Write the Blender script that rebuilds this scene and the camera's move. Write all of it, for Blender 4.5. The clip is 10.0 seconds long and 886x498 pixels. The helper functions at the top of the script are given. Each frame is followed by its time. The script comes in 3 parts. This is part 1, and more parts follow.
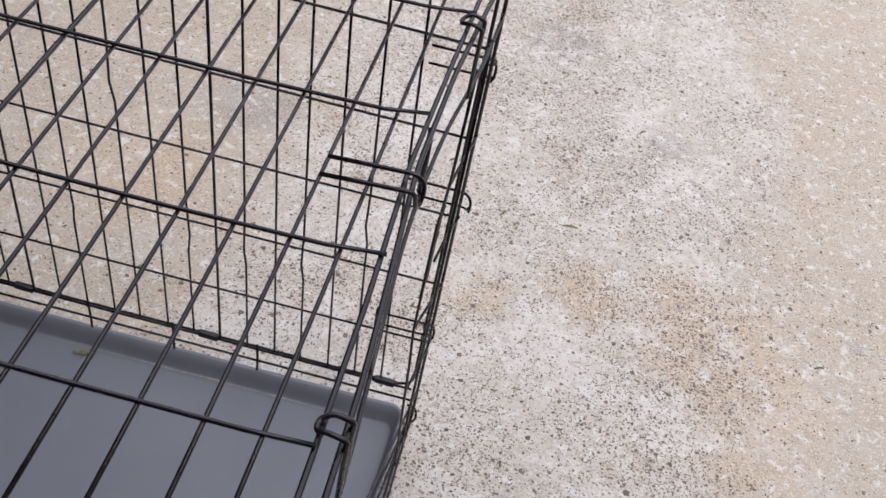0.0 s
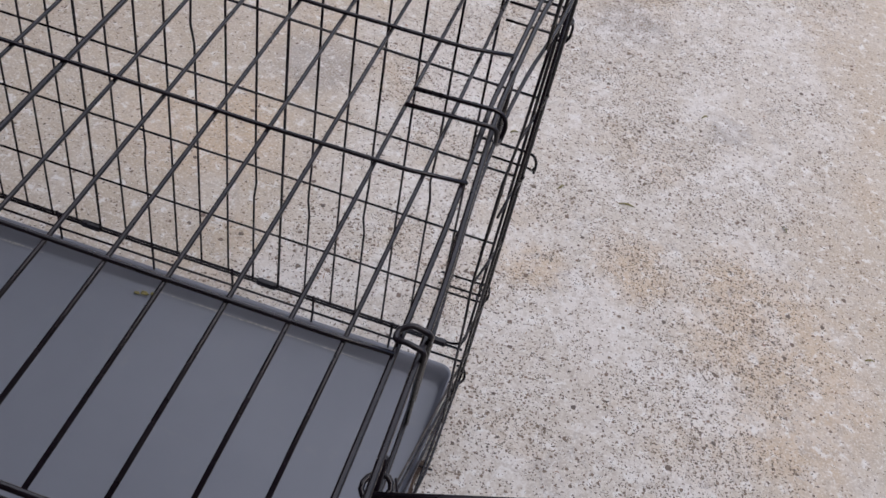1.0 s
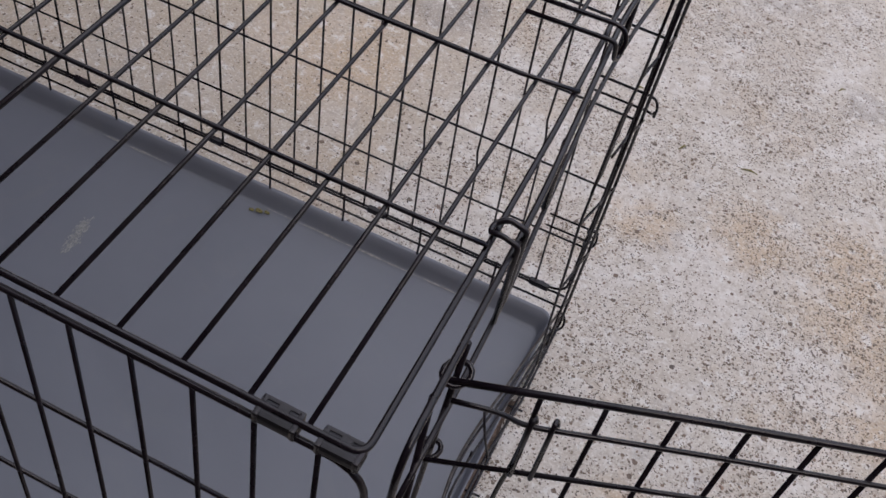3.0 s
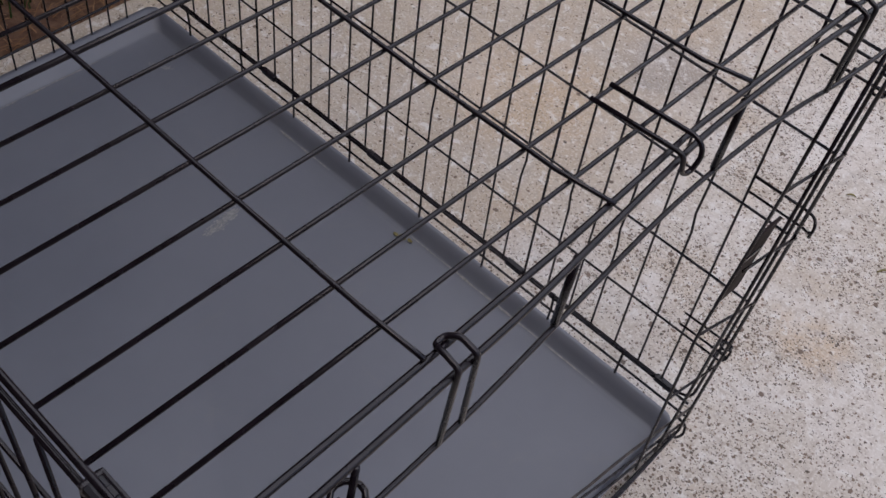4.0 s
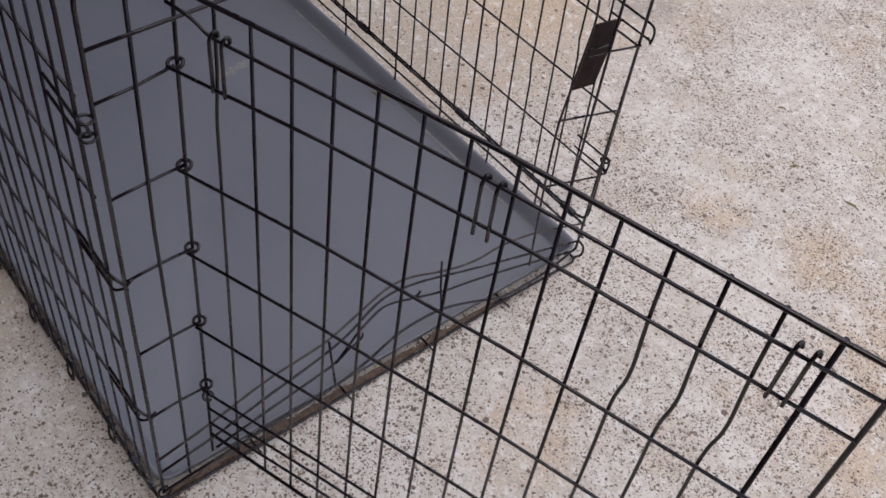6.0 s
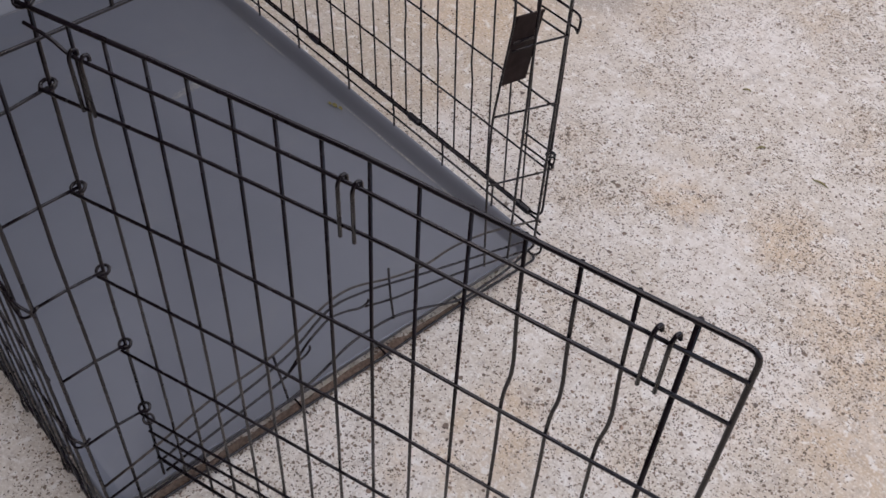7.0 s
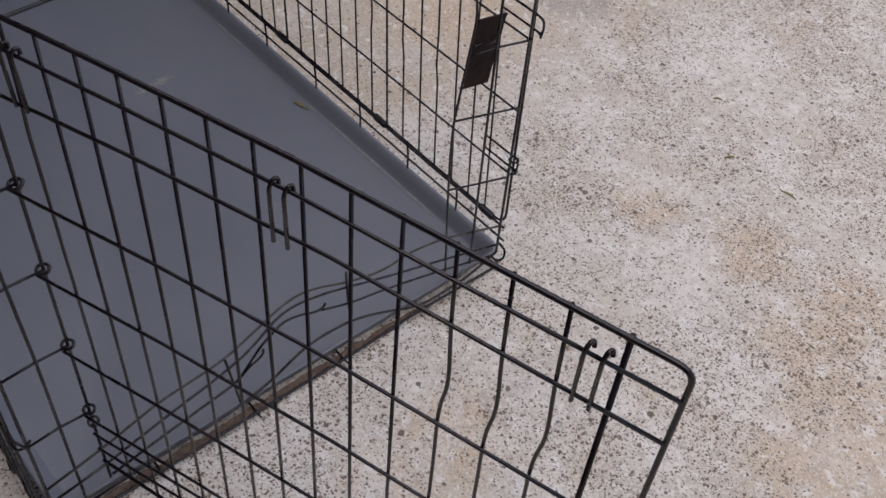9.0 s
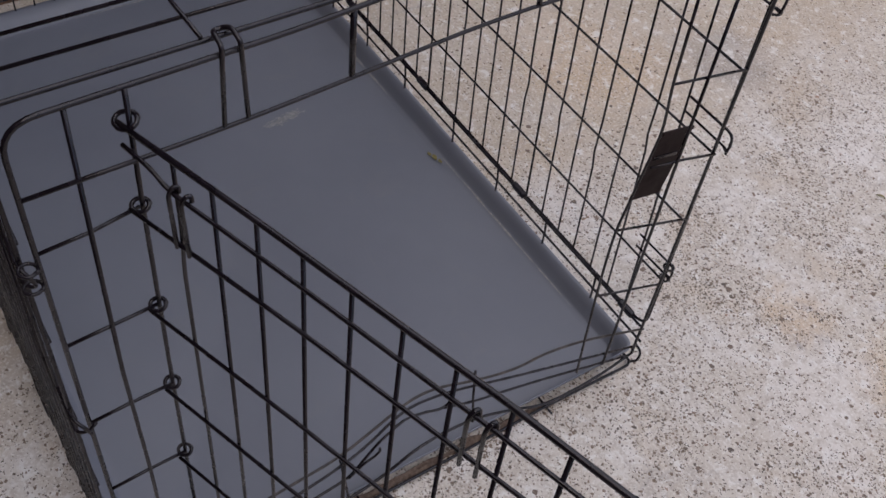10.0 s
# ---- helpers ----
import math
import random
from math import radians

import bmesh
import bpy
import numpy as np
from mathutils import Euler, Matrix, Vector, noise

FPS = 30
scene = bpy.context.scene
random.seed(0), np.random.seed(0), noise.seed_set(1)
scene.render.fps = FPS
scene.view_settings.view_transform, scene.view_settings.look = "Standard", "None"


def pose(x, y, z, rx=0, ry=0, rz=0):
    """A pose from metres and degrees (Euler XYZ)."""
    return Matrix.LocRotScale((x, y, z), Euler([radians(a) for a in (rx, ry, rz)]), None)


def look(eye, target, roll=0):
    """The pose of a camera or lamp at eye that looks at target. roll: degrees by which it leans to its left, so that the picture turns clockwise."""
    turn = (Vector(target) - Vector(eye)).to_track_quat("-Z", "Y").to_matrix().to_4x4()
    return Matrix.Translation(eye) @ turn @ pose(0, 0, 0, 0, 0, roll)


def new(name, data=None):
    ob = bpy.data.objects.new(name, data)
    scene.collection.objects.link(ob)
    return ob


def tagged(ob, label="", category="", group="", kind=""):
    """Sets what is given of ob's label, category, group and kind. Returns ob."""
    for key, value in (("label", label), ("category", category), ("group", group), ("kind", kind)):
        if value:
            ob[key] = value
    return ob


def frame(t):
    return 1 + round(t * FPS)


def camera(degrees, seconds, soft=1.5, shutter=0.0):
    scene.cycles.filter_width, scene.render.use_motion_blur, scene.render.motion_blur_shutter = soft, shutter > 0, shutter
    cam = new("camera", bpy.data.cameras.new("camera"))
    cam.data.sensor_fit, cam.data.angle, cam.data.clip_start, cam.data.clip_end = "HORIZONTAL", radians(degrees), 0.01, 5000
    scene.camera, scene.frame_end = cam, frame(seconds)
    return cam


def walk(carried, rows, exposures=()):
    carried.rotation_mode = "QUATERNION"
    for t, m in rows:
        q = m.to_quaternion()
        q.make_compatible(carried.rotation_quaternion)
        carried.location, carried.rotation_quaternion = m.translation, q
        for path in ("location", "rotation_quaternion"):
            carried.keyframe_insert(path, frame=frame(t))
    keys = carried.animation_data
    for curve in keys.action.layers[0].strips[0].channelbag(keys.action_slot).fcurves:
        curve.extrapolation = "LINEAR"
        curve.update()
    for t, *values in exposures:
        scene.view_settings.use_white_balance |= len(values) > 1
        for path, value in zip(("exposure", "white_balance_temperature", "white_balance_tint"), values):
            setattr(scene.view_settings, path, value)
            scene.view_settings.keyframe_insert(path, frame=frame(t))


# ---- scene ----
cam = camera(45.7, 10.0)
PATH = [
    (0, (0.049, -0.161, 1.264), (-0.038, 1.245, -0.155), 12.7),
    (0.5, (0.054, -0.179, 1.241), (-0.037, 1.216, -0.189), 14.1),
    (1, (0.039, -0.203, 1.246), (-0.118, 1.17, -0.2), 14.2),
    (1.5, (0.012, -0.224, 1.231), (-0.276, 1.092, -0.247), 13.5),
    (2, (0.014, -0.243, 1.213), (-0.293, 1.036, -0.294), 14.1),
    (2.5, (0.03, -0.24, 1.22), (-0.258, 1.025, -0.302), 13.3),
    (2.7, (0.041, -0.243, 1.222), (-0.246, 1.025, -0.298), 13.2),
    (3.8, (0.126, -0.098, 1.201), (-0.544, 0.988, -0.34), 12.7),
    (4, (0.141, -0.079, 1.203), (-0.588, 0.956, -0.345), 11.1),
    (4.5, (0.229, -0.111, 1.216), (-0.54, 0.935, -0.305), 8.4),
    (5, (0.4, -0.251, 1.236), (-0.378, 0.789, -0.284), 7.8),
    (5.2, (0.457, -0.28, 1.248), (-0.323, 0.766, -0.268), 8.4),
    (6.3, (0.659, -0.176, 1.234), (-0.303, 0.733, -0.265), 8.8),
    (6.5, (0.675, -0.152, 1.227), (-0.293, 0.743, -0.277), 7.4),
    (7, (0.69, -0.121, 1.233), (-0.279, 0.786, -0.262), 3.8),
    (7.5, (0.696, -0.096, 1.229), (-0.263, 0.835, -0.259), 4.7),
    (8, (0.697, -0.084, 1.236), (-0.265, 0.863, -0.24), 5.4),
    (8.5, (0.702, -0.075, 1.228), (-0.269, 0.88, -0.236), 5.5),
    (9, (0.698, -0.085, 1.223), (-0.252, 0.847, -0.269), 6.0),
    (9.3, (0.670, -0.087, 1.224), (-0.322, 0.784, -0.278), 5.6),
    (9.5, (0.628, -0.084, 1.223), (-0.394, 0.754, -0.278), 5.2),
    (9.6, (0.602, -0.079, 1.223), (-0.427, 0.749, -0.278), 5.9),
    (10, (0.498, -0.047, 1.235), (-0.506, 0.758, -0.297), 8.4),
]
# camera: a hand-held phone, looking down at the crate
EXPOSE = [
    (0.0, 0.27, 6470, 11), (1.0, -0.03, 6320, 13), (2.0, -0.15, 6370, 14), (2.7, -0.14, 6420, 14), (4.0, -0.17, 6450, 15), (5.0, 0.05, 6570, 13),
    (6.3, 0.13, 6620, 14), (7.5, -0.02, 6620, 14), (8.5, -0.10, 6620, 14), (9.0, -0.08, 6520, 14), (9.5, -0.13, 6470, 14), (10.0, -0.12, 6480, 15),
]
walk(cam, [(t, look(eye, target, roll)) for t, eye, target, roll in PATH], EXPOSE)

# ---- light: bright open shade under a soft sky ----
world = bpy.data.worlds.new("sky")
scene.world = world
world.use_nodes = True
wn = world.node_tree.nodes
sky = wn.new("ShaderNodeTexSky")
sky.sky_type = "NISHITA"
sky.sun_disc = False
sky.sun_elevation = radians(58)
sky.sun_rotation = radians(140)
sky.air_density, sky.dust_density, sky.ozone_density = 1.0, 3.0, 1.0
wn["Background"].inputs["Strength"].default_value = 0.14
world.node_tree.links.new(sky.outputs["Color"], wn["Background"].inputs["Color"])
sun = new("sun", bpy.data.lights.new("sun", "SUN"))
sun.data.energy = 1.9
sun.data.angle = radians(100)
sun.data.color = (1.0, 0.97, 0.94)
sun.matrix_world = look((-0.1, 1.8, 3.0), (0, 0.3, 0))


# ---- materials ----
def material(name, rough=0.5, metal=0.0, spec=0.5):
    m = bpy.data.materials.new(name)
    m.use_nodes = True
    b = m.node_tree.nodes["Principled BSDF"]
    b.inputs["Roughness"].default_value = rough
    b.inputs["Metallic"].default_value = metal
    b.inputs["Specular IOR Level"].default_value = spec
    return m, m.node_tree, b


def link(tree, a, b):
    tree.links.new(a, b)


def coords(tree, scale=(1, 1, 1)):
    tc = tree.nodes.new("ShaderNodeTexCoord")
    mp = tree.nodes.new("ShaderNodeMapping")
    mp.inputs["Scale"].default_value = scale
    link(tree, tc.outputs["Object"], mp.inputs["Vector"])
    return mp.outputs["Vector"]


def noise_tex(tree, vec, scale, detail=4.0, rough=0.55, distort=0.0):
    n = tree.nodes.new("ShaderNodeTexNoise")
    n.inputs["Scale"].default_value = scale
    n.inputs["Detail"].default_value = detail
    n.inputs["Roughness"].default_value = rough
    n.inputs["Distortion"].default_value = distort
    link(tree, vec, n.inputs["Vector"])
    return n.outputs["Fac"]


def voronoi(tree, vec, scale, feature="F1"):
    v = tree.nodes.new("ShaderNodeTexVoronoi")
    v.feature = feature
    v.inputs["Scale"].default_value = scale
    link(tree, vec, v.inputs["Vector"])
    return v


def ramp(tree, fac, stops):
    r = tree.nodes.new("ShaderNodeValToRGB")
    e = r.color_ramp.elements
    while len(e) < len(stops):
        e.new(0.5)
    for k, (p, c) in enumerate(stops):
        e[k].position = p
        e[k].color = (c, c, c, 1) if isinstance(c, (int, float)) else (*c, 1)
    link(tree, fac, r.inputs["Fac"])
    return r.outputs["Color"]


def mix(tree, fac, a, b, mode="MIX"):
    m = tree.nodes.new("ShaderNodeMix")
    m.data_type = "RGBA"
    m.blend_type = mode
    for value, slot in ((fac, 0), (a, 6), (b, 7)):
        if isinstance(value, (int, float)):
            m.inputs[slot].default_value = value
        elif isinstance(value, tuple):
            m.inputs[slot].default_value = (*value, 1)
        else:
            link(tree, value, m.inputs[slot])
    return m.outputs[2]


def arith(tree, op, a, b=0.0):
    m = tree.nodes.new("ShaderNodeMath")
    m.operation = op
    for k, value in enumerate((a, b)):
        if isinstance(value, (int, float)):
            m.inputs[k].default_value = value
        else:
            link(tree, value, m.inputs[k])
    return m.outputs[0]


def bump(tree, bsdf, height, strength, distance):
    n = tree.nodes.new("ShaderNodeBump")
    n.inputs["Strength"].default_value = strength
    n.inputs["Distance"].default_value = distance
    link(tree, height, n.inputs["Height"])
    link(tree, n.outputs["Normal"], bsdf.inputs["Normal"])


def concrete_material():
    m, t, b = material("worn_concrete", 0.9, spec=0.25)
    v = coords(t)
    warp = noise_tex(t, v, 210.0, 2.0)
    # a pale worn band across smoother tan concrete
    axes = t.nodes.new("ShaderNodeSeparateXYZ")
    link(t, v, axes.inputs["Vector"])
    swing = arith(t, "MULTIPLY", arith(t, "SUBTRACT", noise_tex(t, v, 1.7, 5.0, 0.6, 0.3), 0.5), 0.6)
    off = arith(t, "ABSOLUTE", arith(t, "ADD", arith(t, "SUBTRACT", axes.outputs["X"], 0.08), swing))
    band = ramp(t, off, [(0.32, 1.0), (0.52, 0.0)])
    col = mix(t, band, (0.525, 0.448, 0.358), (0.605, 0.555, 0.495))
    col = mix(t, ramp(t, noise_tex(t, v, 4.2, 6.0, 0.62, 0.3), [(0.52, 0.0), (0.64, 0.55)]), col, (0.555, 0.45, 0.335))
    drift = t.nodes.new("ShaderNodeTexNoise")
    drift.inputs["Scale"].default_value, drift.inputs["Detail"].default_value, drift.inputs["Roughness"].default_value = 9.0, 6.0, 0.7
    link(t, v, drift.inputs["Vector"])
    moved = mix(t, 0.16, v, drift.outputs["Color"], "ADD")

    def patches(places):
        """Soft ragged patches, one value: places of x, y, radius."""
        total = 0.0
        for x, y, r in places:
            d = t.nodes.new("ShaderNodeVectorMath")
            d.operation = "DISTANCE"
            link(t, moved, d.inputs[0])
            d.inputs[1].default_value = (x + 0.08, y + 0.08, 0.08)
            total = arith(t, "MAXIMUM", total, ramp(t, arith(t, "DIVIDE", d.outputs["Value"], 2 * r), [(0.28, 1.0), (0.62, 0.0)]))
        return total

    ochre = patches(((0.44, 1.03, 0.15), (0.04, 1.01, 0.06), (0.22, 1.07, 0.08), (0.49, 0.83, 0.11), (0.19, 0.48, 0.08), (0.17, 0.37, 0.05), (0.54, 0.94, 0.10), (-0.57, 1.08, 0.14), (0.39, 1.13, 0.09)))
    col = mix(t, arith(t, "MULTIPLY", ochre, 0.75), col, (0.575, 0.45, 0.32))
    chalk = patches(((0.37, 0.85, 0.065), (0.27, 0.88, 0.05), (0.17, 0.91, 0.07), (-0.30, 0.84, 0.08), (0.37, 0.70, 0.06), (0.15, 1.00, 0.05), (-0.18, 1.43, 0.12), (0.07, 0.28, 0.08)))
    col = mix(t, arith(t, "MULTIPLY", chalk, 0.42), col, (0.75, 0.715, 0.69))
    slate = patches(((0.08, 1.79, 0.09), (0.33, 1.53, 0.04), (-0.45, 1.33, 0.09)))
    col = mix(t, arith(t, "MULTIPLY", slate, arith(t, "MULTIPLY", noise_tex(t, v, 55.0, 5.0, 0.7), 0.9)), col, (0.26, 0.25, 0.26))
    pale = ramp(t, noise_tex(t, v, 9.0, 9.0, 0.74, 0.25), [(0.47, 0.0), (0.62, 0.7)])
    col = mix(t, arith(t, "MULTIPLY", pale, ramp(t, band, [(0.0, 0.35), (1.0, 1.0)])), col, (0.76, 0.735, 0.71))
    col = mix(t, ramp(t, noise_tex(t, v, 60.0, 5.0, 0.7), [(0.32, 0.7), (0.52, 0.0)]), col, (0.42, 0.36, 0.305))
    # small chalky clumps
    col = mix(t, ramp(t, noise_tex(t, v, 46.0, 6.0, 0.72, 0.4), [(0.55, 0.0), (0.62, 0.75)]), col, (0.775, 0.762, 0.738))
    # grey-brown smudges on the worn band
    smudge = ramp(t, noise_tex(t, v, 27.0, 6.0, 0.74, 0.6), [(0.58, 0.0), (0.68, 0.6)])
    col = mix(t, arith(t, "MULTIPLY", smudge, band), col, (0.34, 0.30, 0.285))
    # grey weathered streaks
    grey = ramp(t, noise_tex(t, coords(t, (7, 5, 1)), 1.0, 10.0, 0.78, 0.9), [(0.57, 0.0), (0.68, 0.6)])
    col = mix(t, grey, col, (0.36, 0.34, 0.33))
    col = mix(t, ramp(t, noise_tex(t, v, 240.0, 3.0, 0.6), [(0.52, 0.0), (0.68, 0.7)]), col, (0.795, 0.77, 0.735))
    # exposed aggregate: dark, brown and pinkish grains, denser where the skin has worn off
    worn = arith(t, "MULTIPLY", ramp(t, noise_tex(t, v, 4.0, 4.0, 0.6), [(0.40, 0.25), (0.58, 1.15)]), ramp(t, band, [(0.0, 0.18), (1.0, 1.0)]))
    worn = arith(t, "MULTIPLY", worn, arith(t, "SUBTRACT", 1.15, arith(t, "MULTIPLY", pale, 0.7)))
    relief = None
    for scale, size, keep, tint_a, tint_b in (
        (85.0, 0.42, 0.17, (0.12, 0.10, 0.09), (0.36, 0.24, 0.18)),
        (190.0, 0.56, 0.62, (0.085, 0.07, 0.062), (0.30, 0.22, 0.165)),
        (360.0, 0.62, 0.80, (0.075, 0.062, 0.055), (0.26, 0.205, 0.16)),
    ):
        cell = voronoi(t, mix(t, 0.0055, v, t.nodes[warp.node.name].outputs["Color"], "ADD"), scale)
        sep = t.nodes.new("ShaderNodeSeparateColor")
        link(t, cell.outputs["Color"], sep.inputs["Color"])
        radius = arith(t, "MULTIPLY", arith(t, "POWER", sep.outputs["Green"], 1.4), size)
        dot = arith(t, "LESS_THAN", cell.outputs["Distance"], radius)
        chosen = arith(t, "LESS_THAN", sep.outputs["Red"], arith(t, "MULTIPLY", worn, keep))
        mask = arith(t, "MULTIPLY", dot, chosen)
        grain = mix(t, sep.outputs["Blue"], tint_a, tint_b)
        col = mix(t, arith(t, "MULTIPLY", mask, 0.95), col, grain)
        relief = mask if relief is None else arith(t, "ADD", relief, mask)
    # thin dark scratches and fibres of dry grass
    streak = voronoi(t, mix(t, 1.2, coords(t, (75, 230, 1)), drift.outputs["Color"], "ADD"), 1.0)
    sep = t.nodes.new("ShaderNodeSeparateColor")
    link(t, streak.outputs["Color"], sep.inputs["Color"])
    line = arith(t, "MULTIPLY", arith(t, "LESS_THAN", streak.outputs["Distance"], 0.22), arith(t, "LESS_THAN", sep.outputs["Red"], 0.13))
    col = mix(t, arith(t, "MULTIPLY", line, 0.7), col, (0.17, 0.125, 0.095))
    link(t, col, b.inputs["Base Color"])
    height = arith(t, "ADD", arith(t, "MULTIPLY", noise_tex(t, v, 120.0, 6.0, 0.7), 0.8), arith(t, "MULTIPLY", relief, -0.35))
    height = arith(t, "ADD", height, arith(t, "MULTIPLY", noise_tex(t, v, 14.0, 4.0), 1.5))
    bump(t, b, height, 0.55, 0.0022)
    return m


def wire_material(name, base, worn, rough):
    m, t, b = material(name, rough, spec=0.15 if "plate" in name else 0.5)
    v = coords(t)
    n = noise_tex(t, v, 90.0, 4.0, 0.6)
    link(t, mix(t, ramp(t, n, [(0.45, 0.0), (0.75, 1.0)]), base, worn), b.inputs["Base Color"])
    link(t, ramp(t, noise_tex(t, v, 35.0, 3.0), [(0.3, rough - 0.1), (0.7, rough + 0.12)]), b.inputs["Roughness"])
    bump(t, b, noise_tex(t, v, 500.0, 3.0), 0.25, 0.0004)
    return m


def tray_material():
    m, t, b = material("grey_tray_plastic", 0.45, spec=0.85)
    v = coords(t)
    col = mix(t, ramp(t, noise_tex(t, v, 3.5, 4.0), [(0.35, 0.0), (0.7, 1.0)]), (0.142, 0.153, 0.188), (0.163, 0.174, 0.210))
    # dust haze, fine scuffs
    col = mix(t, ramp(t, noise_tex(t, v, 11.0, 7.0, 0.65, 0.8), [(0.58, 0.0), (0.80, 0.35)]), col, (0.20, 0.20, 0.20))
    col = mix(t, ramp(t, noise_tex(t, coords(t, (8, 160, 40)), 1.0, 6.0, 0.7), [(0.62, 0.0), (0.78, 0.25)]), col, (0.20, 0.20, 0.205))
    link(t, col, b.inputs["Base Color"])
    link(t, ramp(t, noise_tex(t, v, 18.0, 5.0), [(0.3, 0.40), (0.7, 0.54)]), b.inputs["Roughness"])
    bump(t, b, noise_tex(t, v, 900.0, 2.0), 0.18, 0.0004)
    return m


def plain_noise(name, a, c, scale, rough, relief=0.0, spec=0.4):
    m, t, b = material(name, rough, spec=spec)
    v = coords(t)
    n = noise_tex(t, v, scale, 5.0, 0.6)
    link(t, mix(t, ramp(t, n, [(0.35, 0.0), (0.65, 1.0)]), a, c), b.inputs["Base Color"])
    if relief:
        bump(t, b, n, 0.5, relief)
    return m


def island_material(name, stops, rough):
    m, t, b = material(name, rough, spec=0.3)
    g = t.nodes.new("ShaderNodeNewGeometry")
    link(t, mix(t, 0.35, ramp(t, g.outputs["Random Per Island"], stops), ramp(t, noise_tex(t, coords(t), 300.0), [(0.3, 0.1), (0.7, 0.5)]), "OVERLAY"), b.inputs["Base Color"])
    return m


CONCRETE = concrete_material()
WIRE = wire_material("dark_coated_wire", (0.0068, 0.0046, 0.0082), (0.017, 0.0122, 0.0185), 0.25)
WIRE_RUB = wire_material("rubbed_wire", (0.03, 0.024, 0.022), (0.10, 0.085, 0.075), 0.4)
TRAY = tray_material()
CLAMP = wire_material("slate_plastic_clamp", (0.011, 0.011, 0.015), (0.026, 0.025, 0.033), 0.42)
PLATE = wire_material("dark_brown_metal_plate", (0.015, 0.0080, 0.0080), (0.027, 0.0155, 0.0145), 0.62)
SOIL = plain_noise("dry_soil", (0.085, 0.042, 0.027), (0.19, 0.11, 0.07), 40.0, 0.95, 0.01)
PEBBLE = island_material("aggregate_pebbles", [(0.0, (0.09, 0.075, 0.068)), (0.35, (0.20, 0.15, 0.12)), (0.6, (0.18, 0.165, 0.155)), (0.85, (0.36, 0.26, 0.20)), (1.0, (0.45, 0.40, 0.36))], 0.8)
EARTH = plain_noise("brown_earth", (0.095, 0.066, 0.052), (0.22, 0.16, 0.125), 220.0, 0.95, 0.003)
CRUMB = island_material("dirt_crumbs", [(0.0, (0.09, 0.055, 0.035)), (0.5, (0.18, 0.12, 0.08)), (1.0, (0.30, 0.23, 0.17))], 0.95)
STRAW = island_material("dry_grass", [(0.0, (0.26, 0.12, 0.055)), (0.5, (0.38, 0.22, 0.11)), (1.0, (0.17, 0.08, 0.045))], 0.85)
GREEN = island_material("green_grass", [(0.0, (0.03, 0.055, 0.012)), (0.6, (0.06, 0.10, 0.025)), (1.0, (0.12, 0.14, 0.04))], 0.7)
# dark brown of the added walls, low so they bounce little light
BLOCKER_COAT = plain_noise("blocker_brown", (0.06, 0.045, 0.037), (0.10, 0.076, 0.06), 30.0, 0.95, 0.004)
LEAF = plain_noise("dried_leaf", (0.16, 0.145, 0.05), (0.28, 0.24, 0.10), 250.0, 0.8, 0.0006)
HAZE = plain_noise("thin_dust", (0.23, 0.235, 0.24), (0.36, 0.36, 0.35), 160.0, 0.85)
DUST = plain_noise("pale_dust_smear", (0.20, 0.205, 0.21), (0.33, 0.325, 0.315), 160.0, 0.85)


# ---- mesh helpers ----
def obj(name, verts, faces, mat, parent=None, smooth=True, label=""):
    me = bpy.data.meshes.new(name)
    me.from_pydata(verts, [], faces)
    me.materials.append(mat)
    if smooth:
        me.polygons.foreach_set("use_smooth", [True] * len(me.polygons))
    me.update()
    ob = new(name, me)
    if parent:
        ob.parent = parent
    return tagged(ob, label=label)


def part(name, bm, mat, parent, label="", smooth=False):
    me = bpy.data.meshes.new(name)
    bm.to_mesh(me)
    bm.free()
    me.materials.append(mat)
    if smooth:
        me.polygons.foreach_set("use_smooth", [True] * len(me.polygons))
    ob = new(name, me)
    if parent:
        ob.parent = parent
    return tagged(ob, label=label)


def tube(pts, r, sides=8, closed=False):
    """Verts and faces of a round wire along a line of points."""
    p = [Vector(q) for q in pts]
    n = len(p)
    verts, faces = [], []
    side = None
    for i in range(n):
        a = p[i - 1] if (i or closed) else p[i]
        c = p[(i + 1) % n] if (i < n - 1 or closed) else p[i]
        d1, d2 = (p[i] - a), (c - p[i])
        d = (d1.normalized() + d2.normalized()).normalized() if d1.length and d2.length else (d1 + d2).normalized()
        if side is None:
            side = d.orthogonal().normalized()
        side = (side - d * side.dot(d)).normalized()
        up = d.cross(side)
        k = 1.0
        if d1.length and d2.length:
            k = min(1.6, 1 / max(0.5, d.dot(d1.normalized())))
        for s in range(sides):
            g = 2 * math.pi * (s + 0.5) / sides
            verts.append(p[i] + (side * math.cos(g) + up * math.sin(g)) * r * k)
    for i in range(n if closed else n - 1):
        for s in range(sides):
            a, b = i * sides + s, i * sides + (s + 1) % sides
            j = ((i + 1) % n) * sides
            faces.append((a, b, j + (s + 1) % sides, j + s))
    if not closed:
        faces.append(tuple(reversed(range(sides))))
        faces.append(tuple(range((n - 1) * sides, n * sides)))
    return verts, faces


